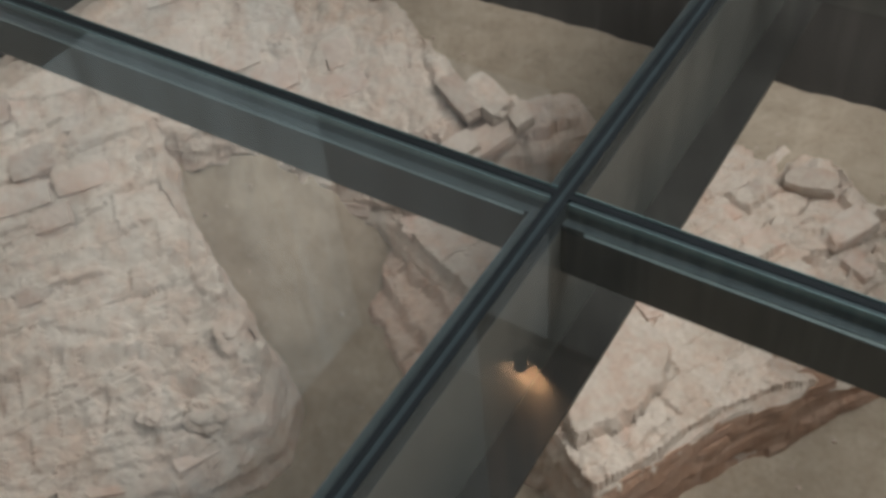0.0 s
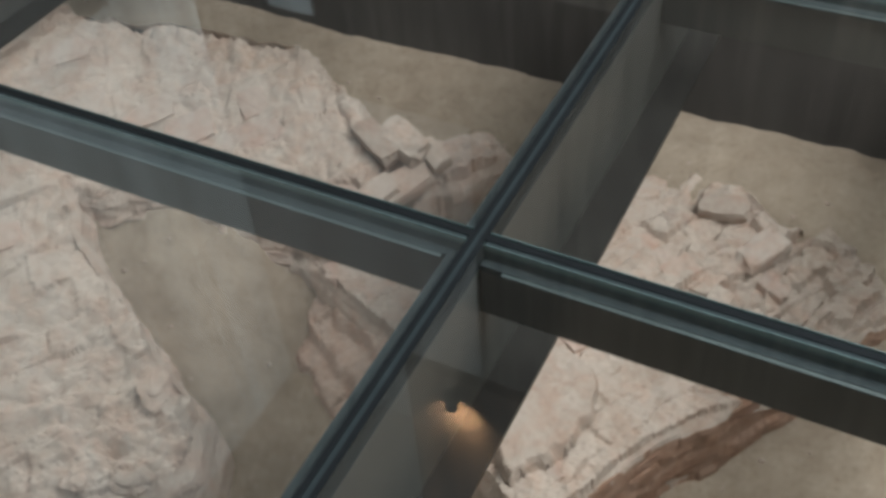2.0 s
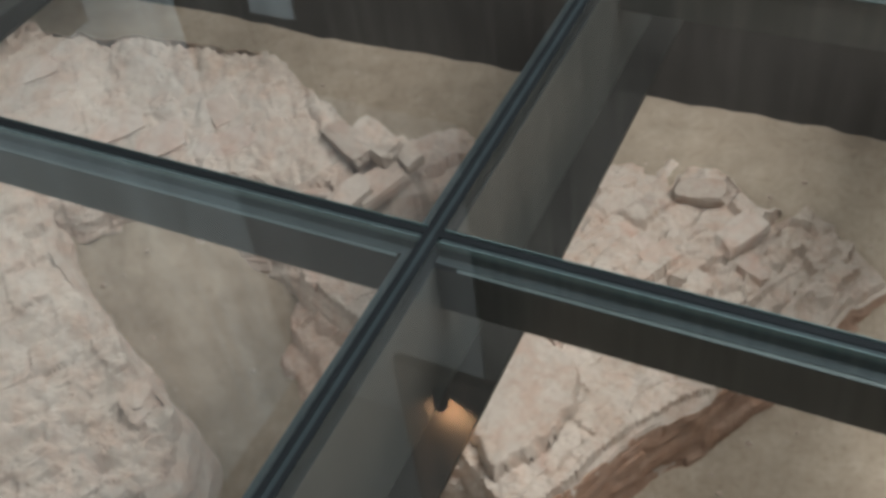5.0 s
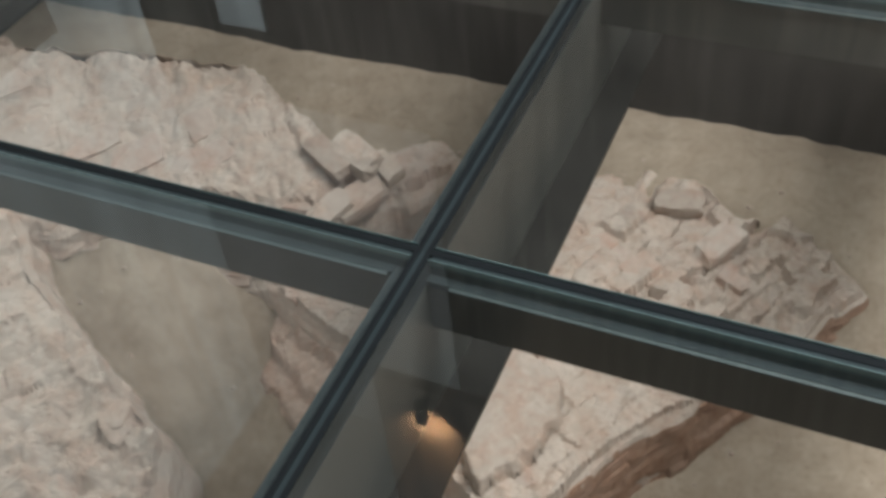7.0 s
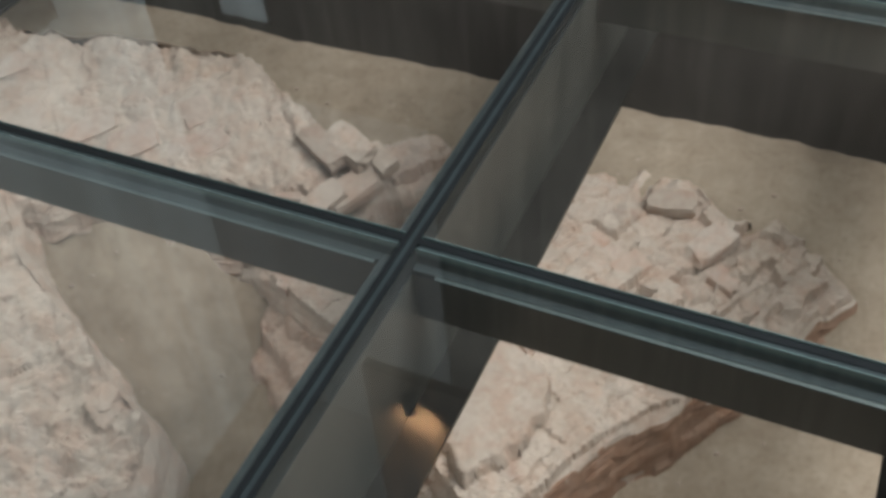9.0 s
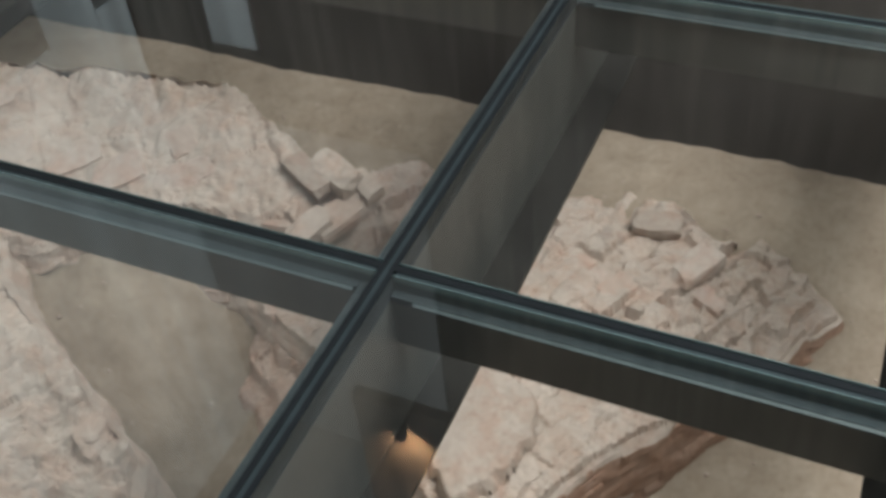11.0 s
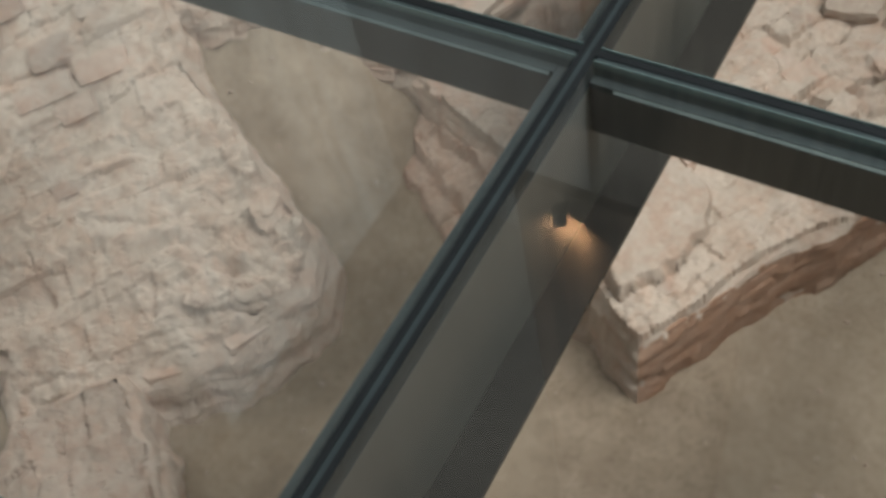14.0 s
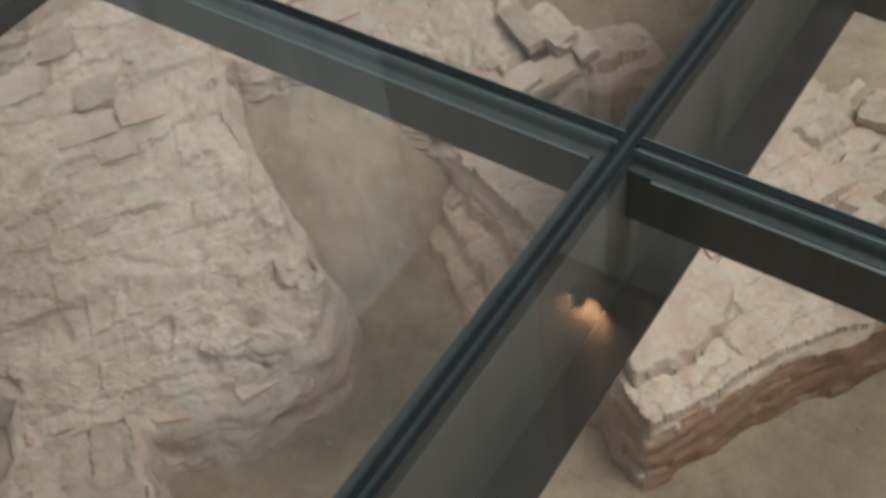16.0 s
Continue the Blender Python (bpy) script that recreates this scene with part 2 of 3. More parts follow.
# walls of the pit, dark above the sand
T = 0.2
solid("wall_north", (PIT_X0 - T, PIT_X1 + T, PIT_Y1, PIT_Y1 + T, -2.4, -0.55), DARK_WALL)
solid("wall_west", (PIT_X0 - T, PIT_X0, PIT_Y0, PIT_Y1, -2.4, -0.55), DARK_WALL)
solid("wall_east", (PIT_X1, PIT_X1 + T, PIT_Y0, PIT_Y1, -2.4, -0.55), DARK_WALL)
solid("wall_south", (PIT_X0 - T, PIT_X1 + T, PIT_Y0 - T, PIT_Y0, -2.4, -0.55), DARK_WALL)
for ob in list(scene.objects):
    if ob.name.startswith("wall_"):
        tagged(ob, "dark grey painted retaining wall of the pit", "wall", kind="structure")

# ---- the ruins: lime-covered brick masses ----
LEFT = [(-3.6, 1.35), (-2.69, 1.13), (-2.33, 1.17), (-2.11, 1.27), (-1.72, 1.37), (-1.53, 1.40), (-1.29, 1.35), (-1.04, 1.27), (-1.05, 1.05),
        (-1.3, 0.98), (-1.75, 0.80), (-2.17, 0.59), (-2.03, 0.44), (-1.83, 0.34), (-1.63, 0.28), (-1.56, 0.21), (-1.40, 0.16), (-1.27, 0.10),
        (-1.25, -0.07), (-1.29, -0.21), (-1.38, -0.39), (-1.64, -0.62), (-1.78, -0.66), (-2.06, -0.95), (-2.18, -0.80), (-2.46, -0.84), (-3.6, -0.9)]
TAIL = [(-1.72, -0.66), (-1.56, -0.78), (-1.46, -0.85), (-1.24, -1.0), (-0.95, -1.2), (-1.2, -1.9), (-1.75, -1.5), (-1.94, -1.14), (-1.97, -0.98)]
RIGHT = [(-1.30, 0.94), (-0.97, 0.80), (-0.70, 0.70), (-0.40, 0.46), (-0.09, 0.26), (0.04, 0.18), (0.13, 0.35), (0.22, 0.54), (0.33, 0.74), (0.45, 0.91),
         (0.66, 1.24), (0.87, 1.55), (0.98, 1.69), (0.81, 1.85), (0.57, 1.93), (0.46, 1.87), (0.24, 2.03), (0.03, 2.05), (-0.15, 1.98),
         (-0.45, 1.72), (-0.55, 1.30), (-0.95, 1.30), (-1.15, 1.15)]


def left_top(x, y):
    return -1.02 - 0.25 * (x + 2.16) + 0.5 * (y - 0.56)


def tail_top(x, y):
    return -1.70 + 0.05 * fbm(x * 3, y * 3, 9)


def ledges(v, n, sharp=7.0):
    """A rise turned into n broken steps."""
    k = math.floor(v * n)
    return (k + smooth01((v * n - k) * sharp - sharp + 1)) / n


def right_top(x, y):
    inward = -0.849 * (x - 0.04) + 0.528 * (y - 0.18)
    far = smooth01((y - 0.85) / 0.35)
    u, v = 0.469 * x + 0.883 * y + 0.05 * fbm(x * 4, y * 4, 19, 3), -0.883 * x + 0.469 * y + 0.05 * fbm(x * 4, y * 4, 20, 3)
    row = math.floor(v / 0.105)
    block = noise.cell((math.floor(u / 0.19 + 0.5 * (row % 2)), row, 9))
    rise = inward / 0.5 + 0.34 * block + 0.2 * fbm(x * 3.3, y * 3.3, 17, 3)
    drop = 0.21 * far * (1 - 0.6 * smooth01((y - 1.35) / 0.3)) * (1 - max(0.0, min(1.0, ledges(rise, 5))))
    plates = 0.026 * far * block + 0.03 * far * ledges(fbm(x * 2.6, y * 2.6, 18, 3), 3)
    return -1.45 - drop + plates - 0.02 * (1 - far) + 0.02 * fbm(x * 2, y * 2, 5)


def inside(poly, x, y):
    hit, n = False, len(poly)
    for i in range(n):
        (x1, y1), (x2, y2) = poly[i], poly[(i + 1) % n]
        if (y1 > y) != (y2 > y) and x < (x2 - x1) * (y - y1) / (y2 - y1) + x1:
            hit = not hit
    return hit


def edge_distance(poly, x, y):
    best, n = 9.0, len(poly)
    for i in range(n):
        (x1, y1), (x2, y2) = poly[i], poly[(i + 1) % n]
        dx, dy = x2 - x1, y2 - y1
        s = max(0, min(1, ((x - x1) * dx + (y - y1) * dy) / (dx * dx + dy * dy)))
        best = min(best, math.hypot(x - x1 - s * dx, y - y1 - s * dy))
    return best


def crack(x, y, turn, blen, bwid):
    """0 on a brick's face, up to 1 in the joint beside it; joints open only in places."""
    u, v = math.cos(turn) * x + math.sin(turn) * y, -math.sin(turn) * x + math.cos(turn) * y
    u, v = u + 0.03 * fbm(x * 5, y * 5, 31, 3), v + 0.03 * fbm(x * 5, y * 5, 32, 3)
    row = math.floor(v / bwid)
    u += blen * (0.5 * (row % 2) + 0.3 * noise.noise((row * 7.3, 0, 0)))
    dv = min(v / bwid % 1, 1 - v / bwid % 1) * bwid
    du = min(u / blen % 1, 1 - u / blen % 1) * blen
    a = max(0, 1 - dv / 0.011) * smooth01(noise.noise((x * 3.1, y * 3.1, row * 1.7)) * 2.4 - 0.02)
    b = max(0, 1 - du / 0.011) * smooth01(noise.noise((x * 3.7, y * 3.7, row * 1.7 + 9)) * 2.4 - 0.1)
    step = noise.cell((math.floor(u / blen), row, 5))
    return max(a, b), step


def mass(name, poly, top, parent, turn, step=0.013, sink=0.008, batter=0.026, crust=0.012, ragged=1.0, blen=0.24, bwid=0.12, wild=None, plates=0.0, warp=0.03, label=""):
    """The mortared body: limed top with open joints, broken rim and battered, layered sides."""
    xs, ys = [p[0] for p in poly], [p[1] for p in poly]
    x0, x1, y0, y1 = min(xs) - 0.25, max(xs) + 0.25, min(ys) - 0.25, max(ys) + 0.25
    nx, ny = int((x1 - x0) / step), int((y1 - y0) / step)
    index, verts, faces = {}, [], []
    for j in range(ny + 1):
        for i in range(nx + 1):
            x, y = x0 + i * step, y0 + j * step
            if x < -4.1:
                continue
            xw, yw = x + warp * fbm(x * 6, y * 6, 1), y + warp * fbm(x * 6, y * 6, 2)
            d = edge_distance(poly, xw, yw)
            if inside(poly, xw, yw):
                d = -d
            if d > 0.16:
                continue
            rim = math.exp(-abs(d) / 0.11)
            c, lift = crack(x, y, turn, blen, bwid)
            t = top(x, y) - sink + crust * (1 + 1.6 * ragged * rim) * fbm(x * 6, y * 6, 4, 6) + 0.007 * fbm(x * 24, y * 24, 14, 4) * (1 + rim) - 0.011 * c + 0.012 * ragged * lift
            pit = max(0, noise.noise((x * 8, y * 8, 40)) - 0.32) * smooth01(noise.noise((x * 1.8, y * 1.8, 41)) * 2 + 0.3)
            t -= 0.14 * pit * ragged
            if plates:
                u, v = math.cos(turn) * x + math.sin(turn) * y, -math.sin(turn) * x + math.cos(turn) * y
                row = math.floor(v / 0.17 + 0.3 * fbm(x * 2, y * 2, 56, 3))
                t += plates * (0.22 * noise.cell((math.floor(u / 0.42 + 0.5 * (row % 2) + 0.2 * fbm(x * 3, y * 3, 57, 3)), row, 4)) + 0.6 * ledges(fbm(u * 0.9, v * 2.2, 55, 3), 3))
            if wild:
                w = math.exp(-(((x - wild[0]) ** 2 + (y - wild[1]) ** 2) / wild[2] ** 2))
                t += w * (0.062 * fbm(x * 9, y * 9, 71, 4) - 0.15 * max(0, noise.noise((x * 10, y * 10, 72)) - 0.25))
            if d > 0:
                g = ground_z(x, y) - 0.04
                k = min(1.0, d / batter)
                n = 5
                layered = (math.floor(k * n) + smooth01(k * n % 1.0 * 1.5)) / n
                t = t + (g - t) * min(1, 0.4 * k + 0.6 * layered)
            index[i, j] = len(verts)
            verts.append((x, y, t))
    for (i, j), a in index.items():
        b, c, d = index.get((i + 1, j)), index.get((i + 1, j + 1)), index.get((i, j + 1))
        if b is not None and c is not None and d is not None:
            faces.append((a, b, c, d))
    me = bpy.data.meshes.new(name)
    me.from_pydata(verts, [], faces)
    me.materials.append(RUBBLE)
    ob = new(name, me)
    ob.parent = parent
    return tagged(ob, label)


def flank(name, poly, top, parent, mats, pick=None, seed=0.0, warp=0.03, foot=0.045, spread=None, label=""):
    """The broken side of a mass: uneven strata of brick and mortar from rim to sand."""
    area2 = sum(a[0] * b[1] - b[0] * a[1] for a, b in zip(poly, poly[1:] + poly[:1]))
    turn = 1 if area2 > 0 else -1
    ring = []
    for (x1, y1), (x2, y2) in zip(poly, poly[1:] + poly[:1]):
        n = max(1, int(math.hypot(x2 - x1, y2 - y1) / 0.016))
        ring += [(x1 + (x2 - x1) * i / n, y1 + (y2 - y1) * i / n) for i in range(n)]
    N, rows = len(ring), 18
    verts, faces, slots = [], [], []
    for i, (x, y) in enumerate(ring):
        (xa, ya), (xb, yb) = ring[(i - 4) % N], ring[(i + 4) % N]
        dx, dy = xb - xa, yb - ya
        d = math.hypot(dx, dy) or 1
        ox, oy = turn * dy / d, -turn * dx / d
        x, y = x - warp * fbm(x * 6, y * 6, 1), y - warp * fbm(x * 6, y * 6, 2)
        z1, z0 = top(x, y) - 0.02, ground_z(x, y) - 0.05
        for k in range(rows + 1):
            f = k / rows
            z = z1 + (z0 - z1) * f
            course = math.floor((z + 0.012 * fbm(x * 3, y * 3, 80)) / 0.058)
            s_ = i * 0.016 + course * 0.09
            block = noise.cell((math.floor(s_ / 0.17), course, 3 + seed))
            o = -0.012 + 0.62 * foot * smooth01(f * 6) + foot * f + 0.016 * (block + 1) * 0.5 * smooth01(f * 8)
            o += spread(x, y) * f ** 0.85 if spread else 0.0
            o += (0.005 + 0.43 * warp) * fbm(x * 7 + z * 2, y * 7 - z, z * 16 + seed, 4) + 0.010 * noise.noise((course * 3.3, s_ * 2, seed))
            verts.append((x + ox * o, y + oy * o, z))
    for i in range(N):
        j = (i + 1) % N
        for k in range(rows):
            a, b, c, d = i * (rows + 1) + k, j * (rows + 1) + k, j * (rows + 1) + k + 1, i * (rows + 1) + k + 1
            faces.append((a, b, c, d) if turn < 0 else (d, c, b, a))
            x, y = ring[i]
            slots.append(pick(x, y, k / rows + 0.06 * fbm(x * 9, y * 9, 90)) if pick else 0)
    me = bpy.data.meshes.new(name)
    me.from_pydata(verts, [], faces)
    for mm in mats:
        me.materials.append(mm)
    me.polygons.foreach_set("material_index", slots)
    ob = new(name, me)
    ob.parent = parent
    return tagged(ob, label)


def brick_mesh(seed, mat, rough=0.06):
    rnd = random.Random(seed)
    bm = bmesh.new()
    bmesh.ops.create_cube(bm, size=1.0)
    bmesh.ops.subdivide_edges(bm, edges=bm.edges[:], cuts=2, use_grid_fill=True)
    off = rnd.uniform(0, 90)
    chip = Vector((rnd.choice((-0.5, 0.5)), rnd.choice((-0.5, 0.5)), 0.5))
    for v in bm.verts:
        corner = sum(1 for c in v.co if abs(c) > 0.4)
        v.co *= {3: 0.88, 2: 0.955, 1: 1.0}.get(corner, 1)
        if (v.co - chip).length < 0.35:
            v.co *= 0.88
        v.co += Vector((noise.noise(v.co * 2.5 + Vector((off + k * 11, 0, 0))) for k in range(3))) * 0.07
        v.co += Vector((rnd.uniform(-1, 1), rnd.uniform(-1, 1), rnd.uniform(-1, 1))) * rough * 0.4
    me = bpy.data.meshes.new("brick")
    bm.to_mesh(me)
    bm.free()
    me.materials.append(mat)
    return me


BRICKS = [brick_mesh(i, BRICK) for i in range(14)]
REDS = [brick_mesh(50 + i, BRICK_RED) for i in range(8)]


def put(mesh, parent, place, normal, turn, dims, name="brick"):
    ob = new(name, mesh)
    ob.parent = parent
    q = Vector((0, 0, 1)).rotation_difference(Vector(normal)).to_matrix().to_4x4()
    ob.matrix_local = Matrix.Translation(place) @ q @ pose(0, 0, 0, 0, 0, math.degrees(turn)) @ Matrix.Diagonal((*dims, 1))
    return ob


def pave(poly, top, parent, turn, blen, bwid, thick, seed, limit, keep=0.9, normal=(0, 0, 1), prefer=None, rough=1.0):
    """Courses of worn bricks over the top of a mass."""
    rnd = random.Random(seed)
    ca, sa = math.cos(turn), math.sin(turn)
    xs, ys = [p[0] for p in poly], [p[1] for p in poly]
    cx, cy, rad = (min(xs) + max(xs)) / 2, (min(ys) + max(ys)) / 2, math.hypot(max(xs) - min(xs), max(ys) - min(ys)) / 2
    spots, v, row = [], -rad, 0
    while v < rad:
        w = bwid * rnd.uniform(0.85, 1.15)
        u = -rad + rnd.uniform(0, blen)
        while u < rad:
            l = blen * rnd.choice((0.5, 0.8, 1.0, 1.0, 1.15)) * rnd.uniform(0.9, 1.1)
            x, y = cx + ca * (u + l / 2) - sa * (v + w / 2), cy + sa * (u + l / 2) + ca * (v + w / 2)
            x, y = x + 0.012 * fbm(x * 4, y * 4, 11), y + 0.012 * fbm(x * 4, y * 4, 12)
            ends = [inside(poly, x + ca * a * l * 0.42 - sa * b * w * 0.42, y + sa * a * l * 0.42 + ca * b * w * 0.42) for a in (-1, 1) for b in (-1, 1)]
            if all(ends) and math.hypot(x + 1.48, y + 0.02) > 0.27 and rnd.random() < keep * (0.55 + 0.9 * smooth01(0.5 + noise.noise((x * 2.2, y * 2.2, 50)))):
                spots.append((x, y, l, w))
            u += l
        v += w
    if prefer:
        spots.sort(key=lambda s: math.hypot(s[0] - prefer[0], s[1] - prefer[1]))
    for x, y, l, w in spots[:limit]:
        wear = fbm(x * 2.3, y * 2.3, 20)
        z = top(x, y) - thick / 2 - 0.010 + rough * (0.006 * rnd.uniform(-1, 1) + 0.016 * wear)
        n = Vector(normal) + Vector((rnd.gauss(0, 0.03), rnd.gauss(0, 0.03), 0)) * rough
        put(rnd.choice(BRICKS), parent, (x, y, z), n, turn + rnd.gauss(0, 0.03), (l * 1.0, w * 0.99, thick))


def face(points, top, parent, courses, height, blen, meshes, seed, out=0.02, first=0.0, keep=0.95, lean=0.012):
    """Courses of bricks up a side of a mass, along a line of plan points."""
    rnd = random.Random(seed)
    for c in range(courses):
        for (x1, y1), (x2, y2) in zip(points, points[1:]):
            run, a = math.hypot(x2 - x1, y2 - y1), math.atan2(y2 - y1, x2 - x1)
            u = 0.0
            while u < run:
                l = min(blen * rnd.uniform(0.6, 1.15), run - max(u, 0) + 0.015)
                if l < 0.05:
                    break
                if rnd.random() < keep:
                    k = (u + l / 2) / run
                    x, y = x1 + (x2 - x1) * k, y1 + (y2 - y1) * k
                    o = out + lean * c + rnd.uniform(-0.006, 0.006)
                    put(rnd.choice(meshes), parent, (x + math.sin(a) * o, y - math.cos(a) * o, top(x, y) - first - height * (c + 0.5)),
                        (rnd.gauss(0, 0.03), rnd.gauss(0, 0.03), 1), a + rnd.gauss(0, 0.025), (l * 1.02, 0.1, height * 1.0))
                u += l


left_ruin = empty("brick_ruin", "sloping ruined wall of pale limed brick rising from the sand", "ruin", "ruins in the pit")
mass("core", LEFT, left_top, left_ruin, radians(45), wild=(-1.5, -0.05, 0.33), plates=0.06, label="crumbling lime mortar core")
EAST = [(-1.06, 1.09), (-0.78, 1.48), (-0.68, 1.62), (-0.80, 1.70), (-1.0, 1.5), (-1.22, 1.25)]
mass("stub", EAST, lambda x, y: -1.2 + 0.02 * fbm(x * 5, y * 5, 33), left_ruin, radians(45), ragged=1.5, label="broken end of the wall")
right_ruin = empty("brick_ruin", "low ruined wall of pale limed brick with a red brick face", "ruin", "ruins in the pit")
BENCH = [(-1.75, 1.06), (-1.32, 0.96), (-0.97, 0.82), (-0.70, 0.72), (-0.40, 0.48), (-0.17, 0.33), (-0.45, 0.30), (-0.80, 0.36), (-1.02, 0.43), (-1.32, 0.64)]


def bench_top(x, y):
    out = -(0.55 * (x + 0.7) + 0.83 * (y - 0.7))
    return -1.54 - 0.9 * max(0.0, 0.45 * out + 0.55 * ledges(out / 0.36 + 0.12 * fbm(x * 5, y * 5, 36), 3) * 0.36) + 0.015 * fbm(x * 6, y * 6, 35)


mass("bench", BENCH, bench_top, right_ruin, radians(-33), ragged=1.6, label="crumbling sloped courses along the foot")
flank("bench_side", BENCH, bench_top, right_ruin, [RUBBLE], seed=6.0, foot=0.03)
mass("core", RIGHT, right_top, right_ruin, radians(62), step=0.0105, ragged=0.8, warp=0.012, label="crumbling lime mortar core")
tail_ruin = empty("brick_ruin", "broken lower stub of pale limed brick wall beside the sloping one", "ruin", "ruins in the pit")
mass("core", TAIL, tail_top, tail_ruin, radians(-35), ragged=1.2, label="crumbling lime mortar core")

flank("side", LEFT, left_top, left_ruin, [RUBBLE], seed=1.0, spread=lambda x, y: 0.07 * smooth01((0.1 - y) / 0.3), label="broken layered side")
flank("side", EAST, lambda x, y: -1.2 + 0.02 * fbm(x * 5, y * 5, 33), left_ruin, [RUBBLE], seed=2.0, label="broken layered side")
flank("side", TAIL, tail_top, tail_ruin, [RUBBLE], seed=3.0, label="broken layered side")
flank("side", RIGHT, right_top, right_ruin, [RUBBLE, BRICK_RED], lambda x, y, f: 1 if 0.14 < f < 0.96 and 0.03 < x and y < 0.22 + 1.75 * x else 0, 4.0, 0.012, 0.028,
      label="layered side, red brick under a pale crust")

# ---- steel grid under the glass ----
SEAM_X, SEAM_Y = (-2.4, 0.0, 1.18), (0.0, 1.29)
GX0, GX1, GY0, GY1 = -4.2, 2.6, -2.9, 2.45


def main_beam(x):
    b = empty("steel_beam", "dark painted steel I-beam carrying the glass floor", "beam", "beams under the glass", (x, 0, 0))
    solid("top_flange", (-0.062, 0.016, GY0, GY1, -0.062, -0.046), LEDGE, b, "blue-grey ledge under the panes")
    solid("web", (-0.012, 0.012, GY0, GY1, -0.475, -0.063), STEEL, b)
    solid("bottom_flange", (-0.12, 0.12, GY0, GY1, -0.49, -0.474), FLANGE, b)
    solid("joint_bar", (-0.006, 0.006, GY0, GY1, -0.045, -0.001), JOINT_BAR, b, "grey bar between black seals")
    for s in (-1, 1):
        solid("seal", (s * 0.013 - 0.006, s * 0.013 + 0.006, GY0, GY1, -0.045, 0.0015), GASKET, b, "black rubber seal")
    return b


for x in SEAM_X:
    main_beam(x)


def cross_beam(x0, x1, y):
    b = empty("steel_crossbeam", "dark painted flat steel cross beam between the main beams", "beam", "beams under the glass", ((x0 + x1) / 2, y, 0))
    h = (x1 - x0) / 2 - 0.014
    solid("web", (-h, h, -0.03, 0.012, -0.212, -0.063), STEEL, b)
    solid("top_ledge", (-h + 0.005, h - 0.05, -0.04, 0.014, -0.0625, -0.0465), LEDGE, b, "blue-grey ledge under the panes")
    solid("seal", (-h - 0.008, h + 0.008, -0.007, 0.010, -0.045, 0.001), GASKET, b, "black rubber seal")
    solid("joint_bar", (-h + 0.01, h - 0.01, -0.0172, -0.0075, -0.045, -0.002), JOINT_BAR, b, "grey bar beside the black seal")
    # thin paler grey band along the near side of the ledge
    solid("band", (-h + 0.06, h - 0.06, -0.050, -0.0405, -0.054, -0.049), EDGE_HI, b, "pale grey band along the ledge")
    return b


XS = (GX0, *SEAM_X, GX1)
ROWS = ((GY0, -1.77), (-1.325, 0.0), (0.0, 1.29), (1.29, GY1))
for y in SEAM_Y:
    for x0, x1 in zip(XS, XS[1:]):
        cross_beam(x0, x1, y)


def glass_pane(x0, x1, y0, y1):
    g = 0.018
    hx, hy = (x1 - x0) / 2 - g, (y1 - y0) / 2 - g
    pane = empty("glass_pane", "thick walk-on glass floor pane with greenish edges", "glass pane", "panes of the glass floor", ((x0 + x1) / 2, (y0 + y1) / 2, -0.0225))
    bm = box(bmesh.new(), -hx + 0.003, hx - 0.003, -hy + 0.003, hy - 0.003, -0.022, 0.022)
    for fc in bm.faces:
        fc.material_index = 0 if fc.normal.z > 0.5 else 1
    sheet_ob = part("sheet", bm, [GLASS, GLASS_UNDER], pane, "clear glass sheet")
    sheet_ob.visible_shadow = False
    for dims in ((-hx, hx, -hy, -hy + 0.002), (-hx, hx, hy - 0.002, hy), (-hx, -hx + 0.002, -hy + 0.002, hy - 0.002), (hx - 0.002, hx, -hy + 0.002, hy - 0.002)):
        solid("edge", (*dims, -0.022, 0.0215), GLASS_EDGE if dims[1] - dims[0] > 0.1 else EDGE_SHADED, pane, "ground greenish glass edge").visible_shadow = False
    return pane


for x0, x1 in zip(XS, XS[1:]):
    for y0, y1 in ROWS:
        glass_pane(x0, x1, y0, y1)

sill = empty("steel_threshold", "slate-grey painted steel threshold plate along the glass", "threshold", at=(0, -1.54, 0))
solid("plate", (GX0 + 0.01, GX1 - 0.01, -0.225, 0.233, -0.045, -0.028), THRESHOLD, sill)
solid("skirt", (GX0 + 0.01, GX1 - 0.01, 0.215, 0.231, -0.25, -0.046), STEEL, sill)

# ---- the room above ----
def slab(name, dims, mat, label, category):
    return tagged(solid(name, dims, mat), label, category, kind="structure")


for i, d in enumerate(((ROOM_X0, PIT_X0, ROOM_Y0, ROOM_Y1), (PIT_X1, ROOM_X1, ROOM_Y0, ROOM_Y1), (PIT_X0, PIT_X1, ROOM_Y0, PIT_Y0), (PIT_X0, PIT_X1, PIT_Y1, ROOM_Y1))):
    slab("floor", (*d, -0.55, 0.0), STONE_FLOOR, "grey stone floor around the glass", "floor")
slab("ceiling", (ROOM_X0 - T, ROOM_X1 + T, ROOM_Y0 - T, ROOM_Y1 + T, CEIL, CEIL + T), CEILING_MAT, "dim grey painted ceiling of the hall", "ceiling")
slab("wall_room_west", (ROOM_X0 - T, ROOM_X0, ROOM_Y0, ROOM_Y1, -0.5, CEIL), WEST_PAINT, "pale bluish painted hall wall with tall windows", "wall")
slab("wall_room_east", (ROOM_X1, ROOM_X1 + T, ROOM_Y0, ROOM_Y1, -0.5, CEIL), ROOM_WALL, "grey hall wall", "wall")
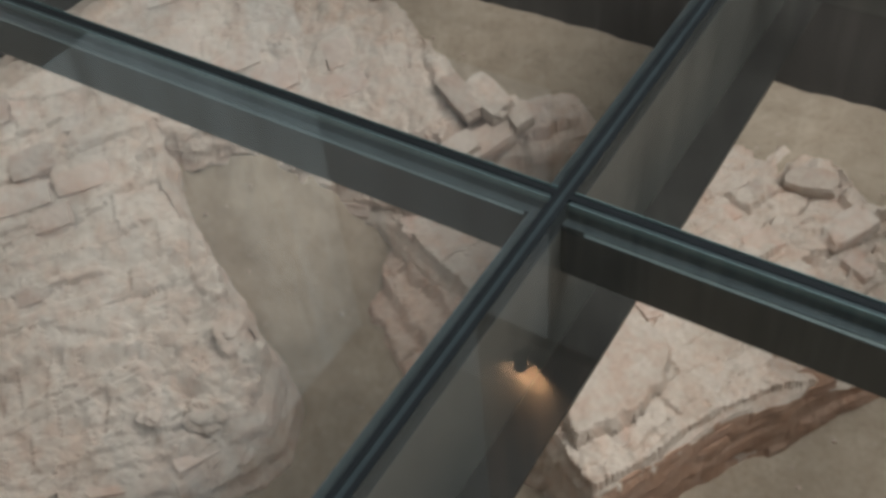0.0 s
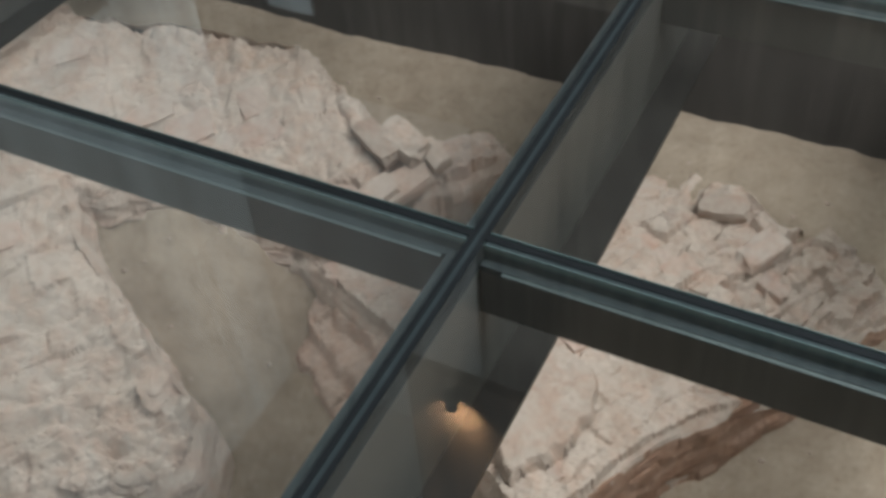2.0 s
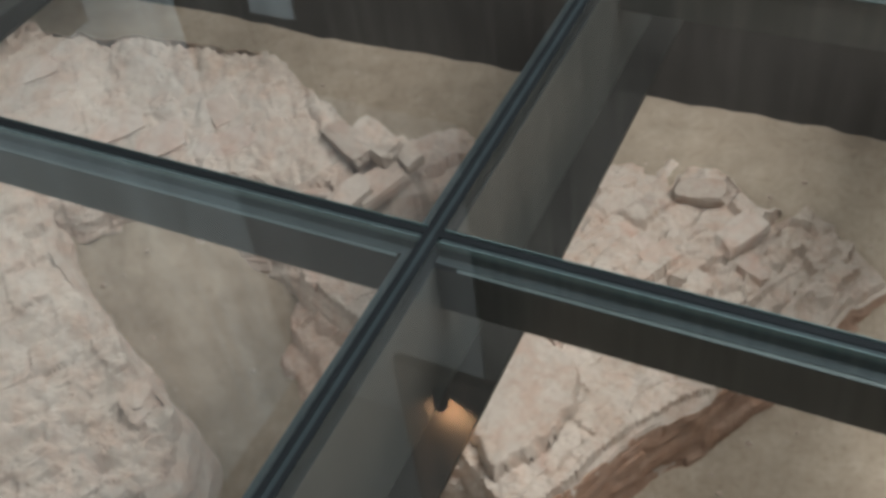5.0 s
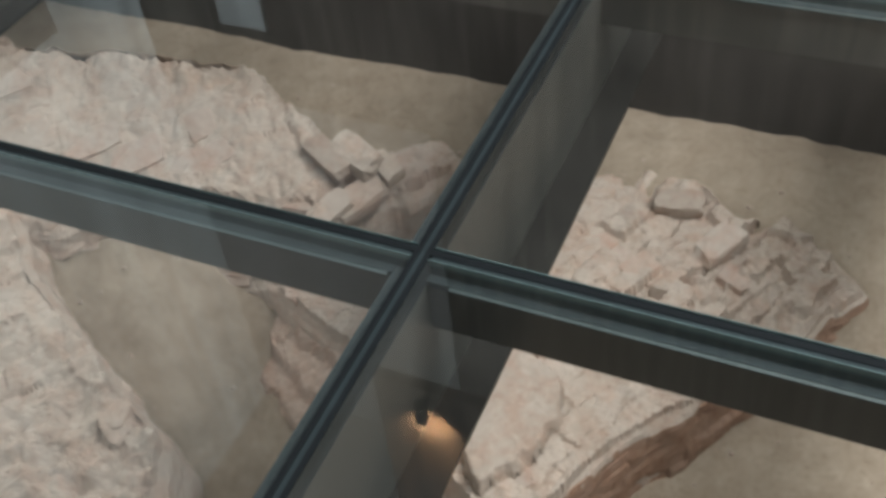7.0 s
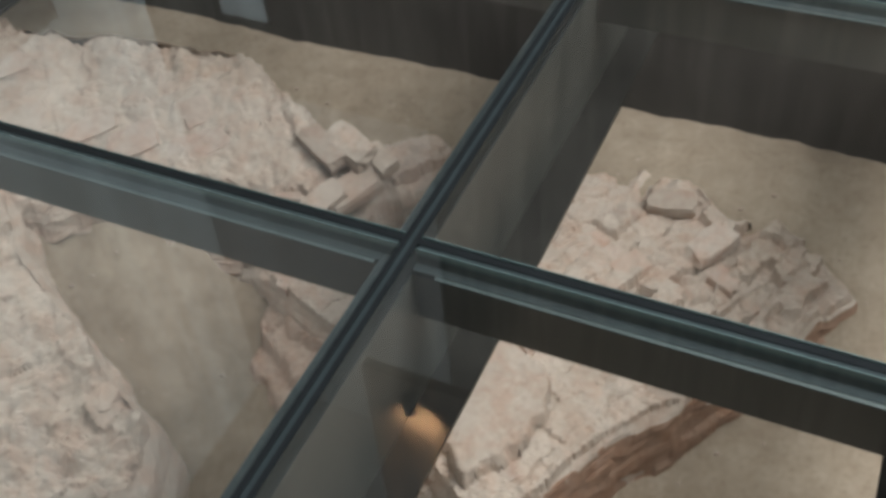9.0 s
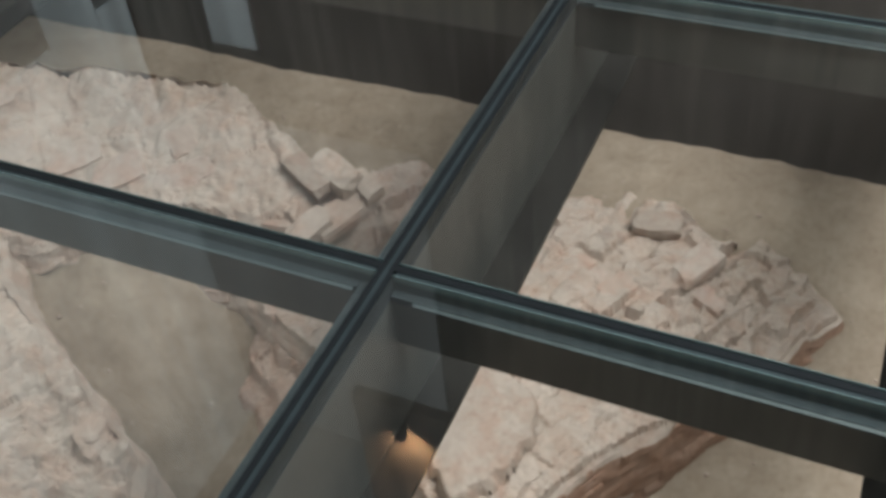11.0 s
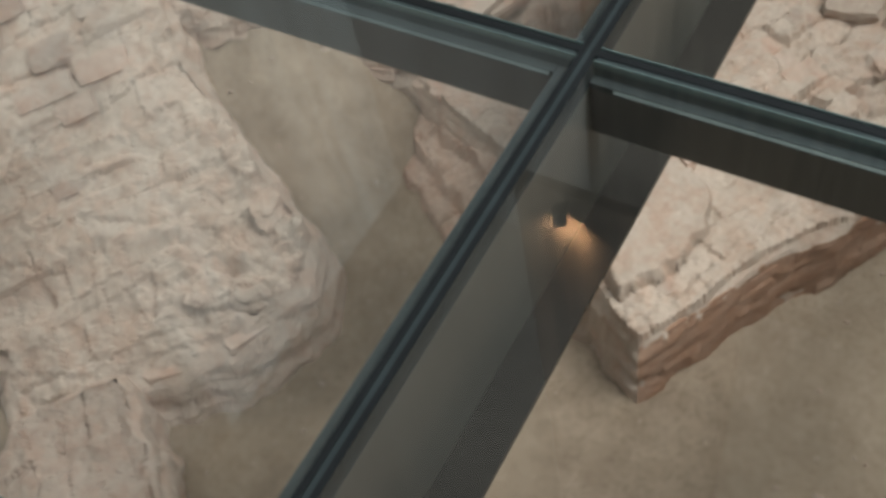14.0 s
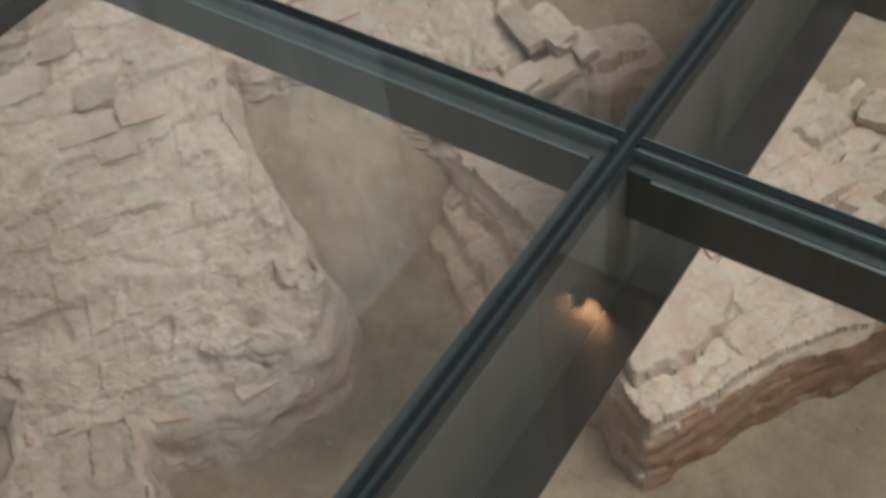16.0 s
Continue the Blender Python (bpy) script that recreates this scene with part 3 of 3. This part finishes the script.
slab("wall_room_south", (ROOM_X0 - T, ROOM_X1 + T, ROOM_Y0 - T, ROOM_Y0, -0.5, CEIL), ROOM_WALL, "grey hall wall", "wall")
slab("wall_room_north", (ROOM_X0 - T, ROOM_X1 + T, ROOM_Y1, ROOM_Y1 + T, -0.5, CEIL), CLADDING, "grey streaked timber-clad hall wall", "wall")

# tall windows high in the corner of the hall, and glowing panels added for haze
def glow_panel(name, dims, axis, glow=None):
    w = empty(name, "tall pale glowing panel on the hall wall, mirrored in the glass", "window")
    w["kind"] = "structure"
    x0, x1, y0, y1, z0, z1 = dims
    solid("glow_sheet", dims, glow or WINDOW, w)
    e = 0.012
    if axis == "x":
        solid("frame", (x0, x1 + 0.004, y0 - e / 2, y0, z0, z1), WEST_PAINT, w)
        solid("frame", (x0, x1 + 0.004, y1, y1 + e / 2, z0, z1), WEST_PAINT, w)
    else:
        solid("frame", (x0 - e, x0, y0 - 0.004, y1, z0, z1), WEST_PAINT, w)
        solid("frame", (x1, x1 + e, y0 - 0.004, y1, z0, z1), WEST_PAINT, w)
    return w


glow_panel("window_1", (-5.998, -5.96, 4.37, 5.03, 0.9, 9.96), "x")
glow_panel("window_2", (-5.0, -4.5, 5.46, 5.498, 0.9, 3.7), "y", DIM_GLOW)
# no windows here: glowing panels added so the glass mirrors a bluish haze
glow_panel("haze_panel_3", (-5.998, -5.96, 1.2, 4.358, 3.3, 9.96), "x", DIM_GLOW)
glow_panel("haze_panel_5", (-5.998, -5.96, 5.042, 5.455, 3.3, 9.96), "x", DIM_GLOW)
glow_panel("haze_panel_4", (-5.955, -2.9, 5.46, 5.498, 4.6, 9.96), "y", HAZE_GLOW)

# ---- bricks of the ruins, last ----
SLOPE = (0.25, -0.5, 1)
pave(LEFT, left_top, left_ruin, radians(45), 0.22, 0.12, 0.06, 3, 280, 0.13, SLOPE, (-1.9, 0.2), 0.6)
pave(RIGHT, right_top, right_ruin, radians(62), 0.22, 0.115, 0.07, 5, 280, 0.2, rough=0.6)
pave(TAIL, tail_top, tail_ruin, radians(-35), 0.2, 0.11, 0.07, 7, 120, 0.55, rough=1.4)
face([(0.04, 0.18), (0.13, 0.35), (0.22, 0.54), (0.33, 0.74), (0.45, 0.91), (0.66, 1.24), (0.87, 1.55), (0.98, 1.69)], right_top, right_ruin, 4, 0.062, 0.26, REDS, 22, -0.034, 0.06, 0.6, 0.002)
face([(-1.78, -0.66), (-1.64, -0.62), (-1.38, -0.39), (-1.29, -0.21), (-1.25, -0.07), (-1.27, 0.10)], left_top, left_ruin, 3, 0.075, 0.24, BRICKS, 23, -0.03, 0.03, 0.3, 0.012)
face([(-2.17, 0.59), (-1.75, 0.80), (-1.30, 0.98), (-1.05, 1.05)], left_top, left_ruin, 6, 0.09, 0.17, BRICKS, 24, -0.03, 0.05, 0.2, 0.012)

# stepped blocks at the end of the sloping wall
SHARP = [brick_mesh(120 + i, RUBBLE, 0.025) for i in range(5)]
for k, (x, y, sink, turn, dims) in enumerate((
        (-1.06, 1.215, 0.015, -22, (0.21, 0.105, 0.11)), (-0.965, 1.262, 0.02, -18, (0.20, 0.115, 0.12)), (-0.925, 1.165, 0.10, 60, (0.24, 0.11, 0.10)),
        (-1.0, 1.05, 0.05, 60, (0.2, 0.10, 0.10)), (-0.86, 1.30, 0.085, -24, (0.13, 0.09, 0.10)))):
    put(SHARP[k % 5], left_ruin, (x, y, left_top(x, y) - sink), (0.22, -0.42, 1), radians(turn), dims)
put(SHARP[3], right_ruin, (0.2, 1.855, right_top(0.2, 1.855) + 0.02), (0.06, -0.2, 1), radians(12), (0.21, 0.11, 0.065))

# lime crust with a scalloped rim on the low wall
CRUST = [(-0.30, 0.50), (-0.08, 0.29), (0.02, 0.44), (0.06, 0.55), (0.075, 0.64), (0.06, 0.74), (0.03, 0.82), (-0.05, 0.87), (-0.25, 0.95), (-0.4, 0.75)]


def crust_mesh(name, poly, z0, thick, parent, label):
    step, index, verts, faces = 0.011, {}, [], []
    xs, ys = [p[0] for p in poly], [p[1] for p in poly]
    for j in range(int((max(ys) - min(ys) + 0.1) / step)):
        for i in range(int((max(xs) - min(xs) + 0.1) / step)):
            x, y = min(xs) - 0.05 + i * step, min(ys) - 0.05 + j * step
            xw, yw = x + 0.022 * fbm(x * 16, y * 16, 61, 3), y + 0.022 * fbm(x * 16, y * 16, 62, 3)
            d = edge_distance(poly, xw, yw) * (1 if inside(poly, xw, yw) else -1)
            if d < -0.02:
                continue
            z = z0 + thick * smooth01((d + 0.012) / 0.02) - 0.03 * (d < -0.01) + 0.012 * fbm(x * 7, y * 7, 63, 5)
            index[i, j] = len(verts)
            verts.append((x, y, z))
    for (i, j), a in index.items():
        b, c, d = index.get((i + 1, j)), index.get((i + 1, j + 1)), index.get((i, j + 1))
        if b is not None and c is not None and d is not None:
            faces.append((a, b, c, d))
    me = bpy.data.meshes.new(name)
    me.from_pydata(verts, [], faces)
    me.materials.append(RUBBLE)
    ob = new(name, me)
    ob.parent = parent
    return tagged(ob, label)


crust_mesh("lime_crust", CRUST, -1.468, 0.06, right_ruin, "pale lime crust with a scalloped rim")

def stone(place, size, seed, parent):
    bm = bmesh.new()
    bmesh.ops.create_icosphere(bm, subdivisions=3, radius=1.0)
    for v in bm.verts:
        v.co *= 1 + 0.5 * noise.noise(v.co * 1.5 + Vector((seed, 0, 0))) + 0.08 * noise.noise(v.co * 4 + Vector((seed, 5, 0)))
        v.co = Vector((v.co.x * size[0], v.co.y * size[1], v.co.z * size[2]))
    ob = part("stone", bm, RUBBLE, parent)
    ob.location = place
    ob.rotation_euler = (0, 0, seed)


for k, (x, y, a, b, c) in enumerate(((-1.37, -0.2, 0.08, 0.055, 0.05), (-1.44, 0.1, 0.09, 0.06, 0.045), (-1.55, -0.28, 0.06, 0.05, 0.03))):
    stone((x, y, left_top(x, y) - 0.012), (a, b, c), k * 1.7 + 0.4, left_ruin)

# crumbs of mortar strewn on the sand
peb_rnd = random.Random(77)
bm = bmesh.new()
for _ in range(800):
    x, y = peb_rnd.uniform(-2.2, 2.2), peb_rnd.uniform(-1.6, 2.2)
    if inside(LEFT, x, y) or inside(RIGHT, x, y) or inside(TAIL, x, y):
        continue
    r = peb_rnd.choice((0.003, 0.004, 0.005, 0.009)) * peb_rnd.uniform(0.7, 1.3)
    g = bmesh.ops.create_icosphere(bm, subdivisions=1, radius=r)["verts"]
    for v in g:
        v.co = Vector((v.co.x * 1.3 + x, v.co.y + y, v.co.z * 0.7 + ground_z(x, y) + r * 0.3)) + Vector((peb_rnd.uniform(-1, 1), peb_rnd.uniform(-1, 1), 0)) * r * 0.25
crumbs = part("mortar_crumbs", bm, RUBBLE)
tagged(crumbs, "small pale mortar crumbs strewn over the sand", "crumbs", kind="stuff")

# ---- spotlight over the glass, with an unseen board added to catch its glow ----
panel = empty("glow_board", "dark wooden board on rods, added to catch the spotlight's glow", "panel", at=(-0.42, 1.13, 2.2))
solid("board", (-0.58, 0.58, -0.03, 0.03, 0.0, 5.3), WOOD, panel, bevel=0.006)
for px in (-0.45, 0.45):
    solid("rod", (px - 0.008, px + 0.008, -0.008, 0.008, 5.3, CEIL - 2.2), LAMP_BODY, panel)
spot_thing = empty("spotlight", "small black cylindrical spotlight fixed to the added board", "lamp", at=(-0.72, 1.03, 2.33))


def tube(r, h, z0, seg=20):
    bm = bmesh.new()
    bmesh.ops.create_cone(bm, cap_ends=True, segments=seg, radius1=r, radius2=r, depth=h)
    bmesh.ops.translate(bm, vec=(0, 0, z0), verts=bm.verts)
    return bm


part("body", tube(0.032, 0.11, -0.055), LAMP_BODY, spot_thing)
part("arm", box(bmesh.new(), -0.012, 0.012, 0.02, 0.075, -0.075, -0.05), LAMP_BODY, spot_thing)
beam = bpy.data.lights.new("spot_beam", "SPOT")
beam.energy, beam.color, beam.spot_size, beam.spot_blend, beam.shadow_soft_size = 130, (1.0, 0.66, 0.40), radians(112), 1.0, 0.02
bo = new("spot_beam", beam)
bo.matrix_world = look((-0.72, 1.03, 2.335), (-0.72, 1.12, 2.62))
